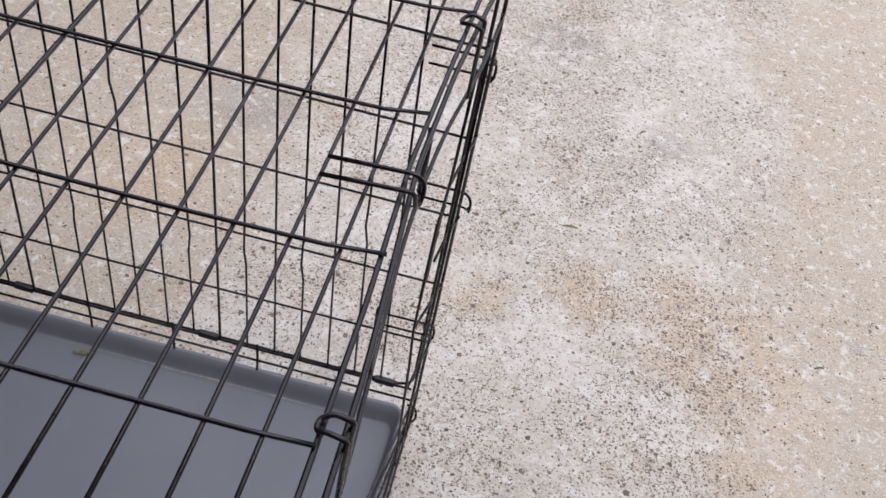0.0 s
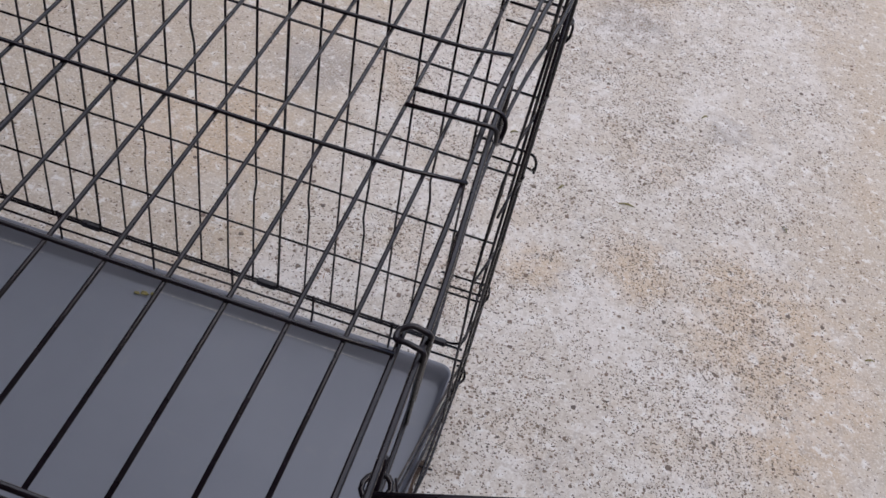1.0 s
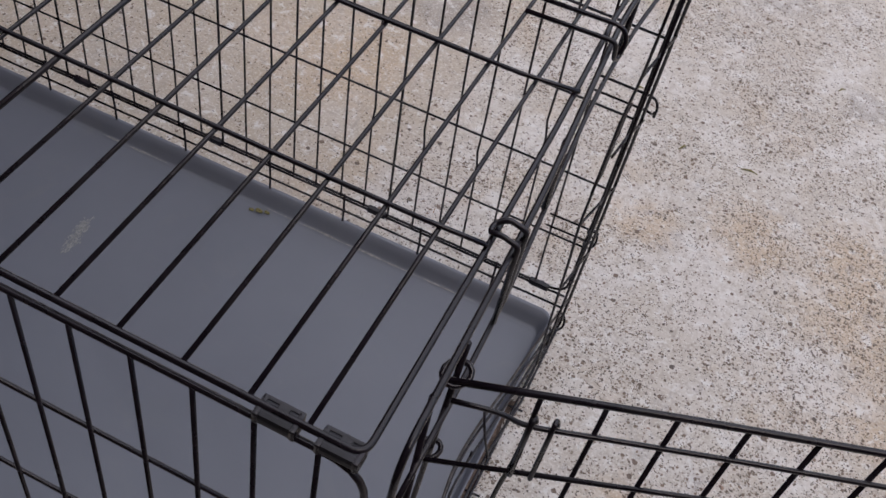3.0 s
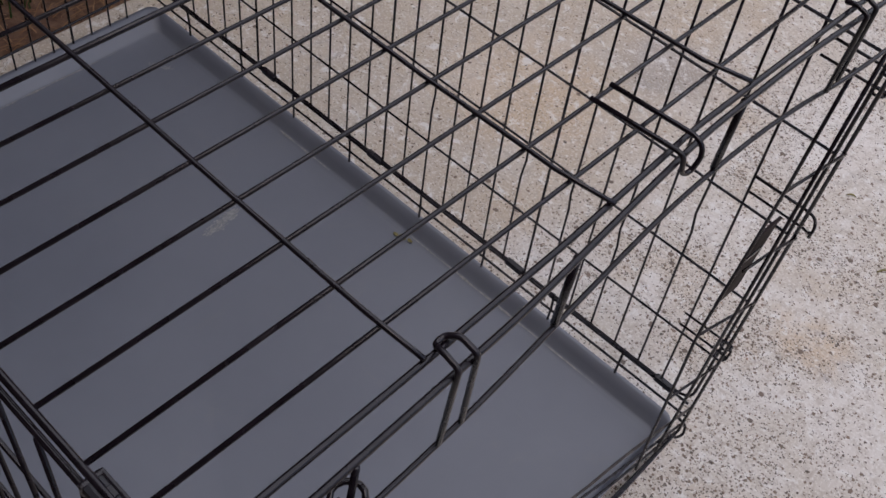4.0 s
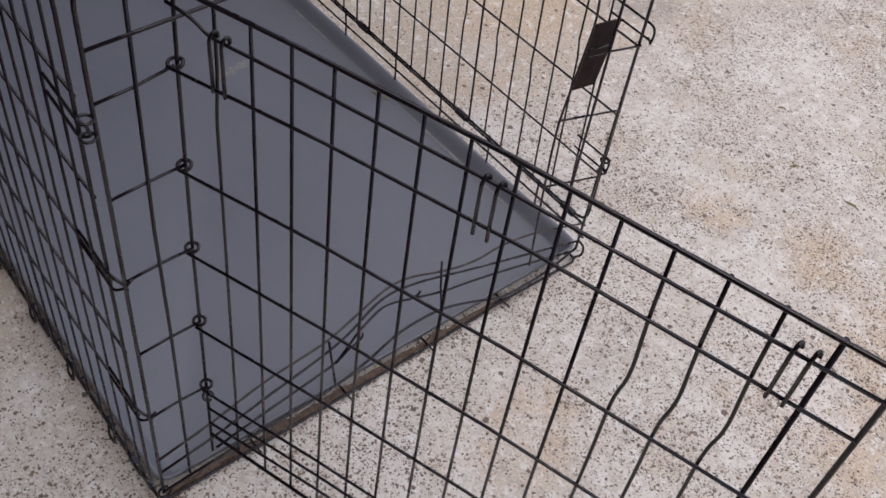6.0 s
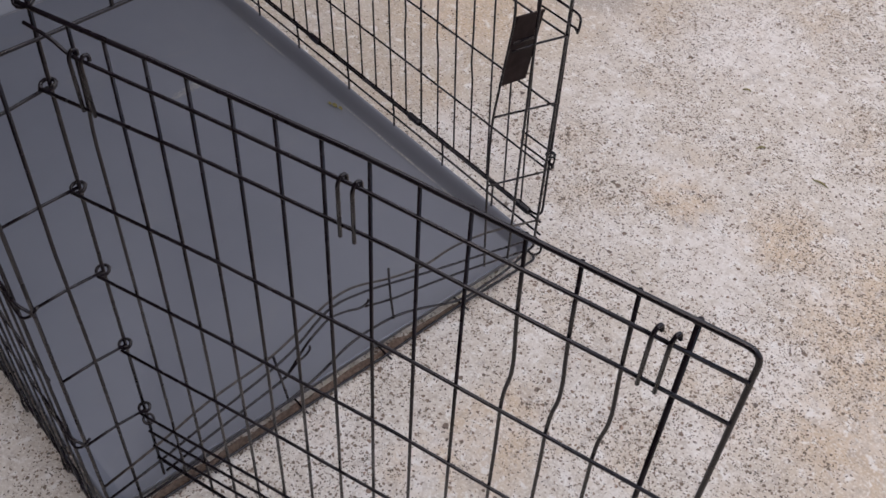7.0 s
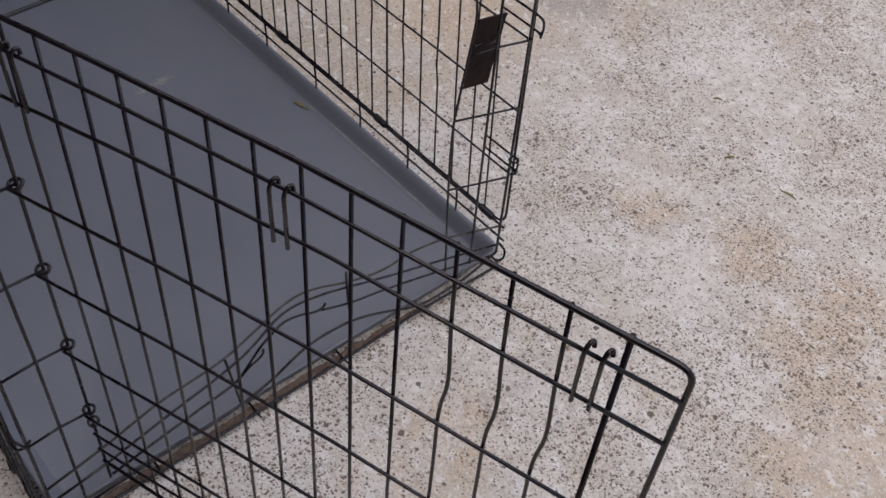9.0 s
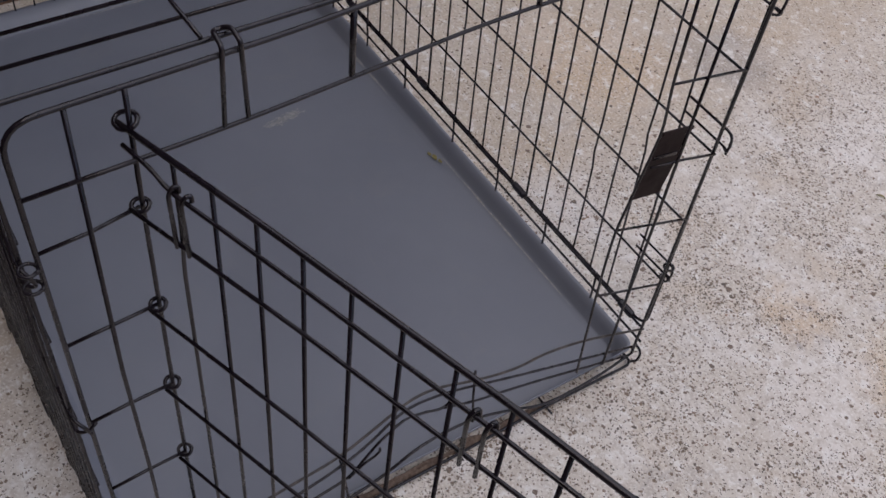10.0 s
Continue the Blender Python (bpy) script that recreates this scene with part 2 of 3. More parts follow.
def fillet(pts, radius, steps=5, closed=False):
    """Round the corners of a line of points."""
    p = [Vector(q) for q in pts]
    out = []
    n = len(p)
    for i in range(n):
        if not closed and i in (0, n - 1):
            out.append(p[i])
            continue
        a, c = p[i - 1], p[(i + 1) % n]
        ra = min(radius, (a - p[i]).length * 0.48)
        rc = min(radius, (c - p[i]).length * 0.48)
        s, e = p[i] + (a - p[i]).normalized() * ra, p[i] + (c - p[i]).normalized() * rc
        for k in range(steps + 1):
            u = k / steps
            out.append(s * (1 - u) ** 2 + p[i] * 2 * u * (1 - u) + e * u ** 2)
    return out


def wire(name, pts, r, parent, mat=None, bend=0.0, closed=False, sides=8, label=""):
    line = fillet(pts, bend, closed=closed) if bend else pts
    return obj(name, *tube(line, r, sides, closed), mat or WIRE, parent, label=label)


def ring(name, centre, radius, r, parent, axis=(0, 0, 1), turn=330, start=0, squash=1.0, mat=None):
    ax = Vector(axis).normalized()
    s = ax.orthogonal().normalized()
    u = ax.cross(s)
    c = Vector(centre)
    pts = []
    for k in range(15):
        g = radians(start + turn * k / 14)
        pts.append(c + s * radius * math.cos(g) + u * radius * squash * math.sin(g) + ax * r * 1.2 * k / 14)
    return wire(name, pts, r, parent, mat)


def box_bm(size, centre, bevel=0.0):
    bm = bmesh.new()
    bmesh.ops.create_cube(bm, size=1.0)
    bmesh.ops.scale(bm, vec=size, verts=bm.verts)
    bmesh.ops.translate(bm, vec=centre, verts=bm.verts)
    if bevel:
        bmesh.ops.bevel(bm, geom=bm.edges[:], offset=bevel, segments=2, profile=0.6, affect="EDGES")
    return bm


# ---- sizes of the crate: 42 x 28 x 30 inches ----
L, W, H = 1.085, 0.715, 0.79
THICK, THIN = 0.0020, 0.00150
ROWS_Z = (0.675, 0.560, 0.446, 0.329, 0.208)
FAR_ROWS_Z = (0.670, 0.551, 0.431, 0.312, 0.195)
SKEW = 0.020  # the far side runs in towards the back
NEAR_BASE, FAR_BASE = 0.045, 0.088
rng = random.Random(7)


def jitter(a=0.0008):
    return rng.uniform(-a, a)


# ---- ground ----
SLAB_X = -1.165
soil = obj("ground", [(-400, -400, -0.05), (400, -400, -0.05), (400, 400, -0.05), (-400, 400, -0.05)], [(0, 1, 2, 3)], SOIL, smooth=False)
tagged(soil, "bare brown soil round the concrete slab", "ground", kind="structure")
slab = part("pavement", box_bm((60.0, 60.0, 0.4), (SLAB_X + 30.0, 0, -0.2), 0.006), CONCRETE, None)
tagged(slab, "worn cream concrete slab with exposed speckled aggregate", "pavement", kind="structure")


def blades(name, count, x0, x1, y0, y1, z, length, width, flat, mat, label, seed):
    r = random.Random(seed)
    verts, faces = [], []
    for _ in range(count):
        x, y = r.uniform(x0, x1), r.uniform(y0, y1)
        g = r.uniform(0, 2 * math.pi)
        ln = length * r.uniform(0.4, 1.3)
        lean = r.uniform(0.0, 1.0)
        up = ln * (1 - flat) * r.uniform(0.5, 1.0)
        side = Vector((-math.sin(g), math.cos(g), 0)) * width
        way = Vector((math.cos(g), math.sin(g), 0)) * ln * (0.35 + 0.65 * flat) * lean
        base = Vector((x, y, z + (r.uniform(0.002, 0.02) if flat > 0.5 else 0)))
        mid, tip = base + way * 0.5 + Vector((0, 0, up * 0.7 + 0.002)), base + way + Vector((0, 0, up))
        n = len(verts)
        verts += [base - side, base + side, mid + side * 0.8, mid - side * 0.8, tip]
        faces += [(n, n + 1, n + 2, n + 3), (n + 3, n + 2, n + 4)]
    return tagged(obj(name, verts, faces, mat, smooth=False), label, "grass", kind="stuff")


def sky_blocker(name, size, centre):
    """An unseen plain tall wall, added to shut off the sky on its side."""
    wall = part(name, box_bm(size, centre, 0.004), BLOCKER_COAT, None)
    return tagged(wall, "plain brown wall out of view, added to block skylight", "wall", kind="structure")


# invented walls out of view: they dim the back and near side
sky_blocker("blocker_west", (0.2, 16.0, 2.2), (-1.66, 6.6, 1.05))
sky_blocker("blocker_south", (12.0, 0.2, 3.4), (4.24, -1.15, 1.65))
# set close in, for a person blocking light on the near side
sky_blocker("blocker_corner", (1.64, 0.6, 3.4), (-0.74, -0.70, 1.65))
blades("dry_grass", 2200, -1.54, SLAB_X - 0.005, -0.3, 1.5, -0.05, 0.09, 0.0011, 0.85, STRAW, "dead reddish straw lying on the soil beside the slab", 3)
blades("green_grass", 900, -1.54, -1.29, -0.3, 0.75, -0.05, 0.09, 0.0018, 0.15, GREEN, "short green grass growing beyond the slab edge", 4)


def lumps(name, places, mat, label, category, squash=0.5, seed=1):
    """Small uneven grains, one mesh."""
    r = random.Random(seed)
    verts, faces = [], []
    shape = [(1, 0, 0), (0.5, 0.87, 0), (-0.5, 0.87, 0), (-1, 0, 0), (-0.5, -0.87, 0), (0.5, -0.87, 0)]
    for x, y, z, s in places:
        n = len(verts)
        g = r.uniform(0, 6.28)
        st = r.uniform(0.6, 1.0)
        for level, k in ((-0.4, 1.0), (0.35, 0.72)):
            for a, b, _ in shape:
                q = s * k * r.uniform(0.75, 1.15)
                px, py = a * q, b * q * st
                verts.append((x + px * math.cos(g) - py * math.sin(g), y + px * math.sin(g) + py * math.cos(g), z + s * squash * level))
        verts.append((x, y, z + s * squash * r.uniform(0.40, 0.55)))
        for k in range(6):
            a, b = n + k, n + (k + 1) % 6
            faces.append((a, b, b + 6, a + 6))
            faces.append((a + 6, b + 6, n + 12))
    return tagged(obj(name, verts, faces, mat), label, category, kind="stuff")


# larger grains of the aggregate, flush with the worn skin
pr = random.Random(11)
grains = []
while len(grains) < 2200:
    x, y = pr.uniform(-1.1, 1.3), pr.uniform(-0.6, 2.6)
    if noise.noise((x * 3.0, y * 3.0, 0.4)) + pr.uniform(-0.5, 0.5) > -0.05 and (abs(x - 0.08) < 0.45 or pr.random() < 0.2):
        grains.append((x, y, -0.0004, pr.choice((0.0008, 0.0010, 0.0012, 0.0014, 0.0022)) * pr.uniform(0.8, 1.2)))
lumps("aggregate_pebble", grains, PEBBLE, "dark and brown pebbles set flush in the concrete", "pebbles", 0.35, 12)

# ---- the tray ----
def tray():
    ob = tagged(new("crate_tray"), "dusty grey plastic tray lying on the crate floor", "tray")
    x0, x1, y0, y1 = -L - 0.012, -0.010, -0.006 + 0.012, W + 0.008

    def skewed(v):
        return (v[0], v[1] + SKEW * (v[0] + 0.5) * v[1] / W, v[2])

    def loop(inset, z, rad, n=6):
        pts = []
        for cx, cy, a in ((x1, y1, 0), (x0, y1, 90), (x0, y0, 180), (x1, y0, 270)):
            cx += (-inset * 0.4 if cx == x1 else inset * 1.7)  # a steep front wall, a shallow back one
            cy += (-inset if cy == y1 else inset)
            sx, sy = (-1 if a in (0, 270) else 1), (-1 if a in (0, 90) else 1)
            for k in range(n + 1):
                g = radians(a + 90 * k / n)
                pts.append((cx + sx * rad + rad * math.cos(g), cy + sy * rad + rad * math.sin(g), z))
        return pts

    # outer wall, rolled rim, sloping inner wall, rounded foot, floor
    loops = [loop(0.022, 0.0095, 0.012), loop(0.003, 0.029, 0.016), loop(0.000, 0.031, 0.018), loop(0.001, 0.0335, 0.018), loop(0.004, 0.0342, 0.016),
             loop(0.007, 0.0330, 0.016), loop(0.015, 0.0235, 0.015), loop(0.0215, 0.0150, 0.015), loop(0.0240, 0.0130, 0.014), loop(0.0262, 0.0127, 0.014), loop(0.0285, 0.0120, 0.014), loop(0.032, 0.0117, 0.014)]
    verts = [skewed(v) for q in loops for v in q]
    n = len(loops[0])
    faces = []
    for i in range(len(loops) - 1):
        for k in range(n):
            faces.append((i * n + k, i * n + (k + 1) % n, (i + 1) * n + (k + 1) % n, (i + 1) * n + k))
    faces.append(tuple(range((len(loops) - 1) * n, len(loops) * n)))
    faces.append(tuple(reversed(range(n))))
    obj("pan", verts, faces, TRAY, ob)

    def smear(cx, cy, sx, sy, turn, seed, count):
        r = random.Random(seed)
        vs, fs = [], []
        for _ in range(count):
            u, v = r.gauss(r.choice((-0.5, 0.35)), 0.30), r.gauss(0, 0.36)
            g = radians(turn)
            px, py = cx + u * sx * math.cos(g) - v * sy * math.sin(g), cy + u * sx * math.sin(g) + v * sy * math.cos(g)
            k = len(vs)
            z = 0.0119 + 0.000002 * len(fs)
            s = r.uniform(0.0003, 0.0014)
            for q in range(7):
                h = 2 * math.pi * q / 7
                w = s * r.uniform(0.5, 1.2)
                ex, ey = w * 2.2 * math.cos(h), w * math.sin(h)
                vs.append((px + ex * math.cos(g) - ey * math.sin(g), py + ex * math.sin(g) + ey * math.cos(g), z))
            fs.append(tuple(range(k, k + 7)))
        obj("dust_smear", vs, fs, HAZE, ob, label="pale dust smear on the tray floor")

    smear(-0.666, 0.514, 0.034, 0.012, 100, 1, 300)
    smear(-0.985, 0.640, 0.020, 0.006, 30, 2, 60)
    def scuff(x_a, x_b, y, along_y, seed):
        r = random.Random(seed)
        vs, fs = [], []
        n = 60
        for k in range(n + 1):
            u = x_a + (x_b - x_a) * k / n
            w = 0.0025 * max(0.1, noise.noise((u * 40, seed, 0)) + 0.55) * math.sin(math.pi * min(1, max(0, k / n))) ** 0.4
            c = y + 0.0008 * noise.noise((u * 25, seed + 3, 0))
            for q in (c - w, c + w):
                vs.append(skewed((q, u, 0.0133) if along_y else (u, q, 0.0133)))
        for k in range(n):
            a = 2 * k
            fs.append((a, a + 2, a + 3, a + 1) if not along_y else (a, a + 1, a + 3, a + 2))
        obj("scuff", vs, fs, DUST, ob, label="pale worn line along the tray foot")

    scuff(-0.470, -0.120, y1 - 0.0256, False, 2)
    scuff(-0.760, -0.640, y1 - 0.0256, False, 3)
    scuff(0.30, 0.62, x0 + 0.0256 * 1.7, True, 4)
    return ob


tray()


def flake(cx, cy, z, s, seed):
    r = random.Random(seed)
    vs, fs = [], []
    for i in range(5):
        for j in range(4):
            u, v = i / 4 - 0.5, j / 3 - 0.5
            w = 1 - (2 * u) ** 2 * 0.7
            vs.append((cx + s * u * 2 + r.uniform(-0.1, 0.1) * s, cy + s * v * w * 1.3, z + s * (0.25 + 0.9 * v * v + r.uniform(0, 0.35))))
    for i in range(4):
        for j in range(3):
            a = i * 4 + j
            fs.append((a, a + 4, a + 5, a + 1))
    ob = obj("dried_leaf", vs, fs, LEAF)
    sol = ob.modifiers.new("thickness", "SOLIDIFY")
    sol.thickness = 0.0006
    return tagged(ob, "crumpled olive-brown leaf scrap on the tray", "leaf", "leaf scraps")


flake(-0.473, 0.686, 0.0122, 0.0056, 1)
flake(-0.462, 0.690, 0.0120, 0.0042, 2)
flake(-0.484, 0.683, 0.0120, 0.0040, 3)

# ---- the wire crate ----
crate = tagged(new("dog_crate"), "black wire folding dog crate with its front door open, bars bent", "dog crate")


def kinked(a, b, where, size, side):
    """A straight wire with one small bend, as worn bars have."""
    a, b, side = Vector(a), Vector(b), Vector(side)
    return [a, a.lerp(b, where - 0.06), a.lerp(b, where - 0.02) + side * size, a.lerp(b, where + 0.06) + side * size * 0.4, b]


# top panel
def top_panel():
    z = H
    rim = fillet([(-0.011, -0.002, z), (-0.012, 0.12, z), (-0.014, 0.25, z), (-0.019, 0.38, z), (-0.016, 0.52, z), (-0.011, W - 0.006, z), (-L, W - 0.006 - SKEW * L, z), (-L, -0.002, z)], 0.009, closed=True)
    panel = obj("top_panel", *tube(rim, THICK, 8, True), WIRE, crate)
    for mid, front, spread in ((0.138, 0.141, 0.004), (0.2795, 0.288, 0.008), (0.4215, 0.434, 0.014), (0.563, 0.576, 0.018)):
        x_front = -0.012 if mid < 0.2 else -0.012 - (0.006 if 0.3 < mid < 0.5 else 0.0)
        wire("wire", [(x_front, front, z + 0.0035), (-0.05, mid + (front - mid) * 0.4, z + 0.003), (-0.15, mid, z + 0.0025), (-0.5, mid - spread * 0.5, z + 0.0025), (-L, mid - spread, z + 0.0035)], 0.0016, panel)
    for k in range(29):
        x = -0.0405 if k == 0 else -0.0725 - 0.0359 * (k - 1) + jitter()
        heavy = k % 8 == 7
        wire("wire", [(x, -0.003, z), (x + jitter(), 0.3, z - 0.0005), (x + jitter(), W - 0.006 + SKEW * x, z)], 0.0020 if heavy else 0.00150, panel)
    # sliding loop latch that drops over the front
    wire("latch_wire", [(-0.072, 0.359, z + 0.006), (-0.010, 0.363, z + 0.007), (-0.004, 0.363, z - 0.001), (-0.005, 0.358, z - 0.014), (-0.007, 0.350, z - 0.012), (-0.008, 0.346, z + 0.006), (-0.072, 0.340, z + 0.006)], 0.0017, panel, bend=0.006)
    return panel


top_panel()


# side panels
def side_panel(name, foot, head, out, base, verts_x0, pitch, beat, bars, rows, skew):
    x1, x0 = -0.006, -L + 0.004
    top = H - (0.0075 if out < 0 else 0.011)

    def lean(x, z):
        return foot + (head - foot) * (z - base) / (top - base) + skew * x

    rim = fillet([(x1, lean(x1, base), base), (x1, lean(x1, top), top), (x0, lean(x0, top), top), (x0, lean(x0, base), base)], 0.026, closed=True)
    panel = obj(name, *tube(rim, THICK, 8, True), WIRE, crate)
    for z in rows:
        wire("wire", [(x, lean(x, z) - out * 0.002, z + jitter(0.002 if x == -0.5 else 0.0008)) for x in (x1, -0.5, x0)], 0.0016, panel)
    for k in range(bars):
        x = verts_x0 - pitch * k
        heavy = (k + 1) % beat == 0
        low_x, top_x = (0.000, -0.024 - 0.028 * x) if out > 0 else (0.003, 0.0)
        lo_x, hi_x = x + low_x + jitter(0.0015), x + top_x + jitter()
        lo, hi = (lo_x, lean(lo_x, base) + out * 0.0015, base - 0.004), (hi_x, lean(hi_x, top) + out * 0.0015, top)
        if heavy or rng.random() < 0.45:
            pts = [lo, hi]
        else:
            pts = kinked(lo, hi, rng.choice((0.30, 0.44, 0.62)), rng.choice((-1, 1)) * rng.uniform(0.002, 0.005), (1, 0, 0))
        wire("wire", pts, 0.0018 if heavy else THIN, panel)
    # doubled base rail with its crimped joints
    wire("base_rail", [(x1, lean(x1, base), base - 0.006), (x0, lean(x0, base), base - 0.006)], 0.0019, panel)
    for x in (-0.045, -0.30, -0.57, -0.80):
        part("crimp", box_bm((0.030, 0.0085, 0.0105), (x, lean(x, base), base - 0.003), 0.003), WIRE, panel)
    return panel


near = side_panel("side_panel", -0.005, -0.0055, -1, NEAR_BASE, -0.0310, 0.0347, 8, 30, ROWS_Z, 0.0)
far = side_panel("side_panel", W + 0.013, W - 0.002, 1, FAR_BASE, -0.0503, 0.0388, 7, 27, FAR_ROWS_Z, SKEW)


def prongs(panel, y, out, z, gap, reach, hook):
    """A pair of prongs along the side panel whose ends loop round the corner wire."""
    a = (-reach, y + out * 0.003, z + gap / 2)
    b = (-reach, y + out * 0.003, z - gap / 2)
    if hook == "loop":
        pts = [a, (0.000, y + out * 0.005, z + gap / 2), (0.007, y + out * 0.001, z + gap * 0.4), (0.007, y - out * 0.003, z - gap * 0.4), (0.000, y + out * 0.005, z - gap / 2), b]
        wire("hinge_loop", pts, THIN, panel, bend=0.006)
        reach_x = 0.005 if out < 0 else -0.001
        ring("hinge_ring", (reach_x, y, z - gap / 2), 0.0066, 0.0014, panel, turn=360)
        ring("hinge_ring", (reach_x, y, z + gap / 2), 0.0066, 0.0014, panel, turn=360)
    else:
        wire("latch_hook", [a, (0.000, y + out * 0.004, z + gap / 2), (0.009, y + out * 0.002, z + gap * 0.48), (0.0145, y - out * 0.003, z + gap * 0.2), (0.0140, y - out * 0.006, z - gap * 0.35)], 0.0017, panel, bend=0.007, mat=WIRE)
        wire("latch_hook", [b, (0.006, y + out * 0.004, z - gap / 2), (0.012, y - out * 0.004, z - gap * 0.3), (0.013, y - out * 0.012, z + gap * 0.2)], THIN, panel, bend=0.005)


for z, kind in ((0.648, "loop"), (0.456, "hook"), (0.226, "hook")):
    prongs(near, -0.003, -1, z, 0.019, 0.064, kind)
for z, kind in ((0.640, "loop"), (0.457, "hook"), (0.219, "loop")):
    prongs(far, W + 0.004, 1, z, 0.022, 0.062, kind)


def clamp(x, y, z, panel):
    """A folded plastic sleeve that grips two rim wires."""
    bm = box_bm((0.0240, 0.0110, 0.0082), (x, y, z), 0.0030)
    sleeve = part("clamp", bm, CLAMP, panel, "slate grey folded plastic clamp")
    part("clamp_tab", box_bm((0.0060, 0.0045, 0.0012), (x + 0.001, y + 0.002, z + 0.0045), 0.0004), WIRE, panel)
    for e in (-0.0098, 0.0098):
        part("clamp_lip", box_bm((0.0036, 0.0120, 0.0092), (x + e, y, z), 0.0016), WIRE, panel)
    part("clamp_fold", box_bm((0.0225, 0.0025, 0.0030), (x, y + 0.0056, z + 0.0028), 0.001), WIRE, panel)
    return sleeve


for x in (-0.0555, -0.0225):
    clamp(x, -0.0025, H - 0.004, near)

# back panel
def back_panel():
    x = -L - 0.003
    end = W - 0.004 - SKEW * L
    rim = fillet([(x, 0.004, 0.055), (x, 0.004, H - 0.012), (x, end, H - 0.012), (x, end, 0.08)], 0.024, closed=True)
    panel = obj("back_panel", *tube(rim, THICK, 8, True), WIRE, crate)
    for z in ROWS_Z + (0.11,):
        wire("wire", [(x, 0.004, z), (x, end, z)], THIN, panel)
    for k in range(19):
        y = 0.04 + 0.0342 * k + jitter()
        wire("wire", [(x - 0.003, y, 0.03), (x - 0.003, y, H - 0.012)], 0.0020 if k % 6 == 3 else THIN, panel)
    return panel


back_panel()


# front panel, its top bowed inwards and its low bars bent by chewing
def front_panel():
    rim = fillet([(0.004, 0.005, 0.036), (0.004, 0.005, H - 0.004), (-0.001, 0.20, H - 0.004), (-0.014, 0.38, H - 0.004), (-0.012, 0.50, H - 0.004), (0.002, W - 0.008, H - 0.004), (0.004, W - 0.008, 0.052)], 0.026, steps=6)
    panel = obj("front_panel", *tube(rim, 0.0021, 8), WIRE, crate)
    wire("wire", fillet([(0.004, 0.005, 0.722), (0.003, 0.15, 0.7245), (-0.005, 0.26, 0.7245), (-0.014, 0.38, 0.725), (-0.012, 0.50, 0.725), (0.0, 0.60, 0.721), (0.003, W - 0.008, 0.718)], 0.08), 0.0018, panel)
    wire("wire", [(0.002, 0.043, 0.045), (0.001, 0.044, 0.33), (0.004, 0.041, 0.50), (0.002, 0.045, H - 0.004)], 0.0019, panel)
    wire("hinge_post", [(-0.006, 0.080, 0.05), (-0.005, 0.081, 0.44), (0.000, 0.082, 0.66), (0.004, 0.083, H - 0.004)], 0.0019, panel)
    for y, x in ((0.249, -0.005), (0.424, -0.014)):
        wire("wire", [(x, y, 0.726), (x, y, H - 0.003)], 0.0025, panel)
    for y in (0.1545, 0.560):
        xf = 0.000 if y < 0.3 else -0.006
        wire("top_hook", [(xf + 0.003, y - 0.0085, 0.727), (xf + 0.003, y - 0.006, H + 0.004), (xf - 0.008, y - 0.006, H + 0.007), (xf - 0.015, y - 0.004, H + 0.003), (xf - 0.015, y + 0.003, H + 0.004), (xf - 0.008, y + 0.006, H + 0.008), (xf + 0.003, y + 0.007, H + 0.004), (xf + 0.002, y + 0.0095, 0.727)], 0.0018, panel, bend=0.003)
    for z, z_post in zip((0.668, 0.559, 0.447, 0.328, 0.206), (0.671, 0.557, 0.442, 0.322, 0.198)):
        wire("wire", [(0.003, 0.005, z), (0.001, 0.043, z + 0.001), (-0.004, 0.081, z_post)], 0.0016, panel)
    # latch side
    wire("jamb", fillet([(-0.003, 0.600, 0.722), (-0.006, 0.611, 0.575), (-0.011, 0.627, 0.500), (-0.011, 0.613, 0.400), (-0.011, 0.606, 0.350), (-0.007, 0.602, 0.300), (-0.004, 0.603, 0.220), (0.002, 0.607, 0.075)], 0.02), 0.0017, panel)
    wire("wire", fillet([(0.001, 0.652, 0.722), (0.002, 0.652, 0.42), (0.002, 0.655, 0.06)], 0.02), 0.0019, panel)
    for x, y, z, z_end in ((-0.006, 0.611, 0.574, 0.565), (-0.011, 0.607, 0.352, 0.335), (-0.005, 0.604, 0.237, 0.209)):
        wire("wire", [(x, y, z), (0.004, W - 0.008, z_end)], 0.0016, panel)
    def plate_bm(size, centre, bevel):
        bm = box_bm(size, centre, bevel)
        bmesh.ops.rotate(bm, cent=(-0.012, 0.644, 0.443), matrix=Matrix.Rotation(radians(-10.5), 3, "X"), verts=bm.verts)
        return bm

    part("latch_plate", plate_bm((0.0022, 0.047, 0.098), (-0.012, 0.644, 0.443), 0.0008), PLATE, panel, "dark brown flat metal latch plate")
    part("plate_slot", plate_bm((0.0014, 0.036, 0.005), (-0.0106, 0.642, 0.456), 0.0003), WIRE, panel)
    part("plate_fold", plate_bm((0.0016, 0.046, 0.004), (-0.0105, 0.644, 0.490), 0.0005), PLATE, panel)
    wire("latch_bar", [(-0.006, 0.622, 0.452), (-0.002, 0.665, 0.448), (0.005, W - 0.006, 0.443)], 0.0016, panel)
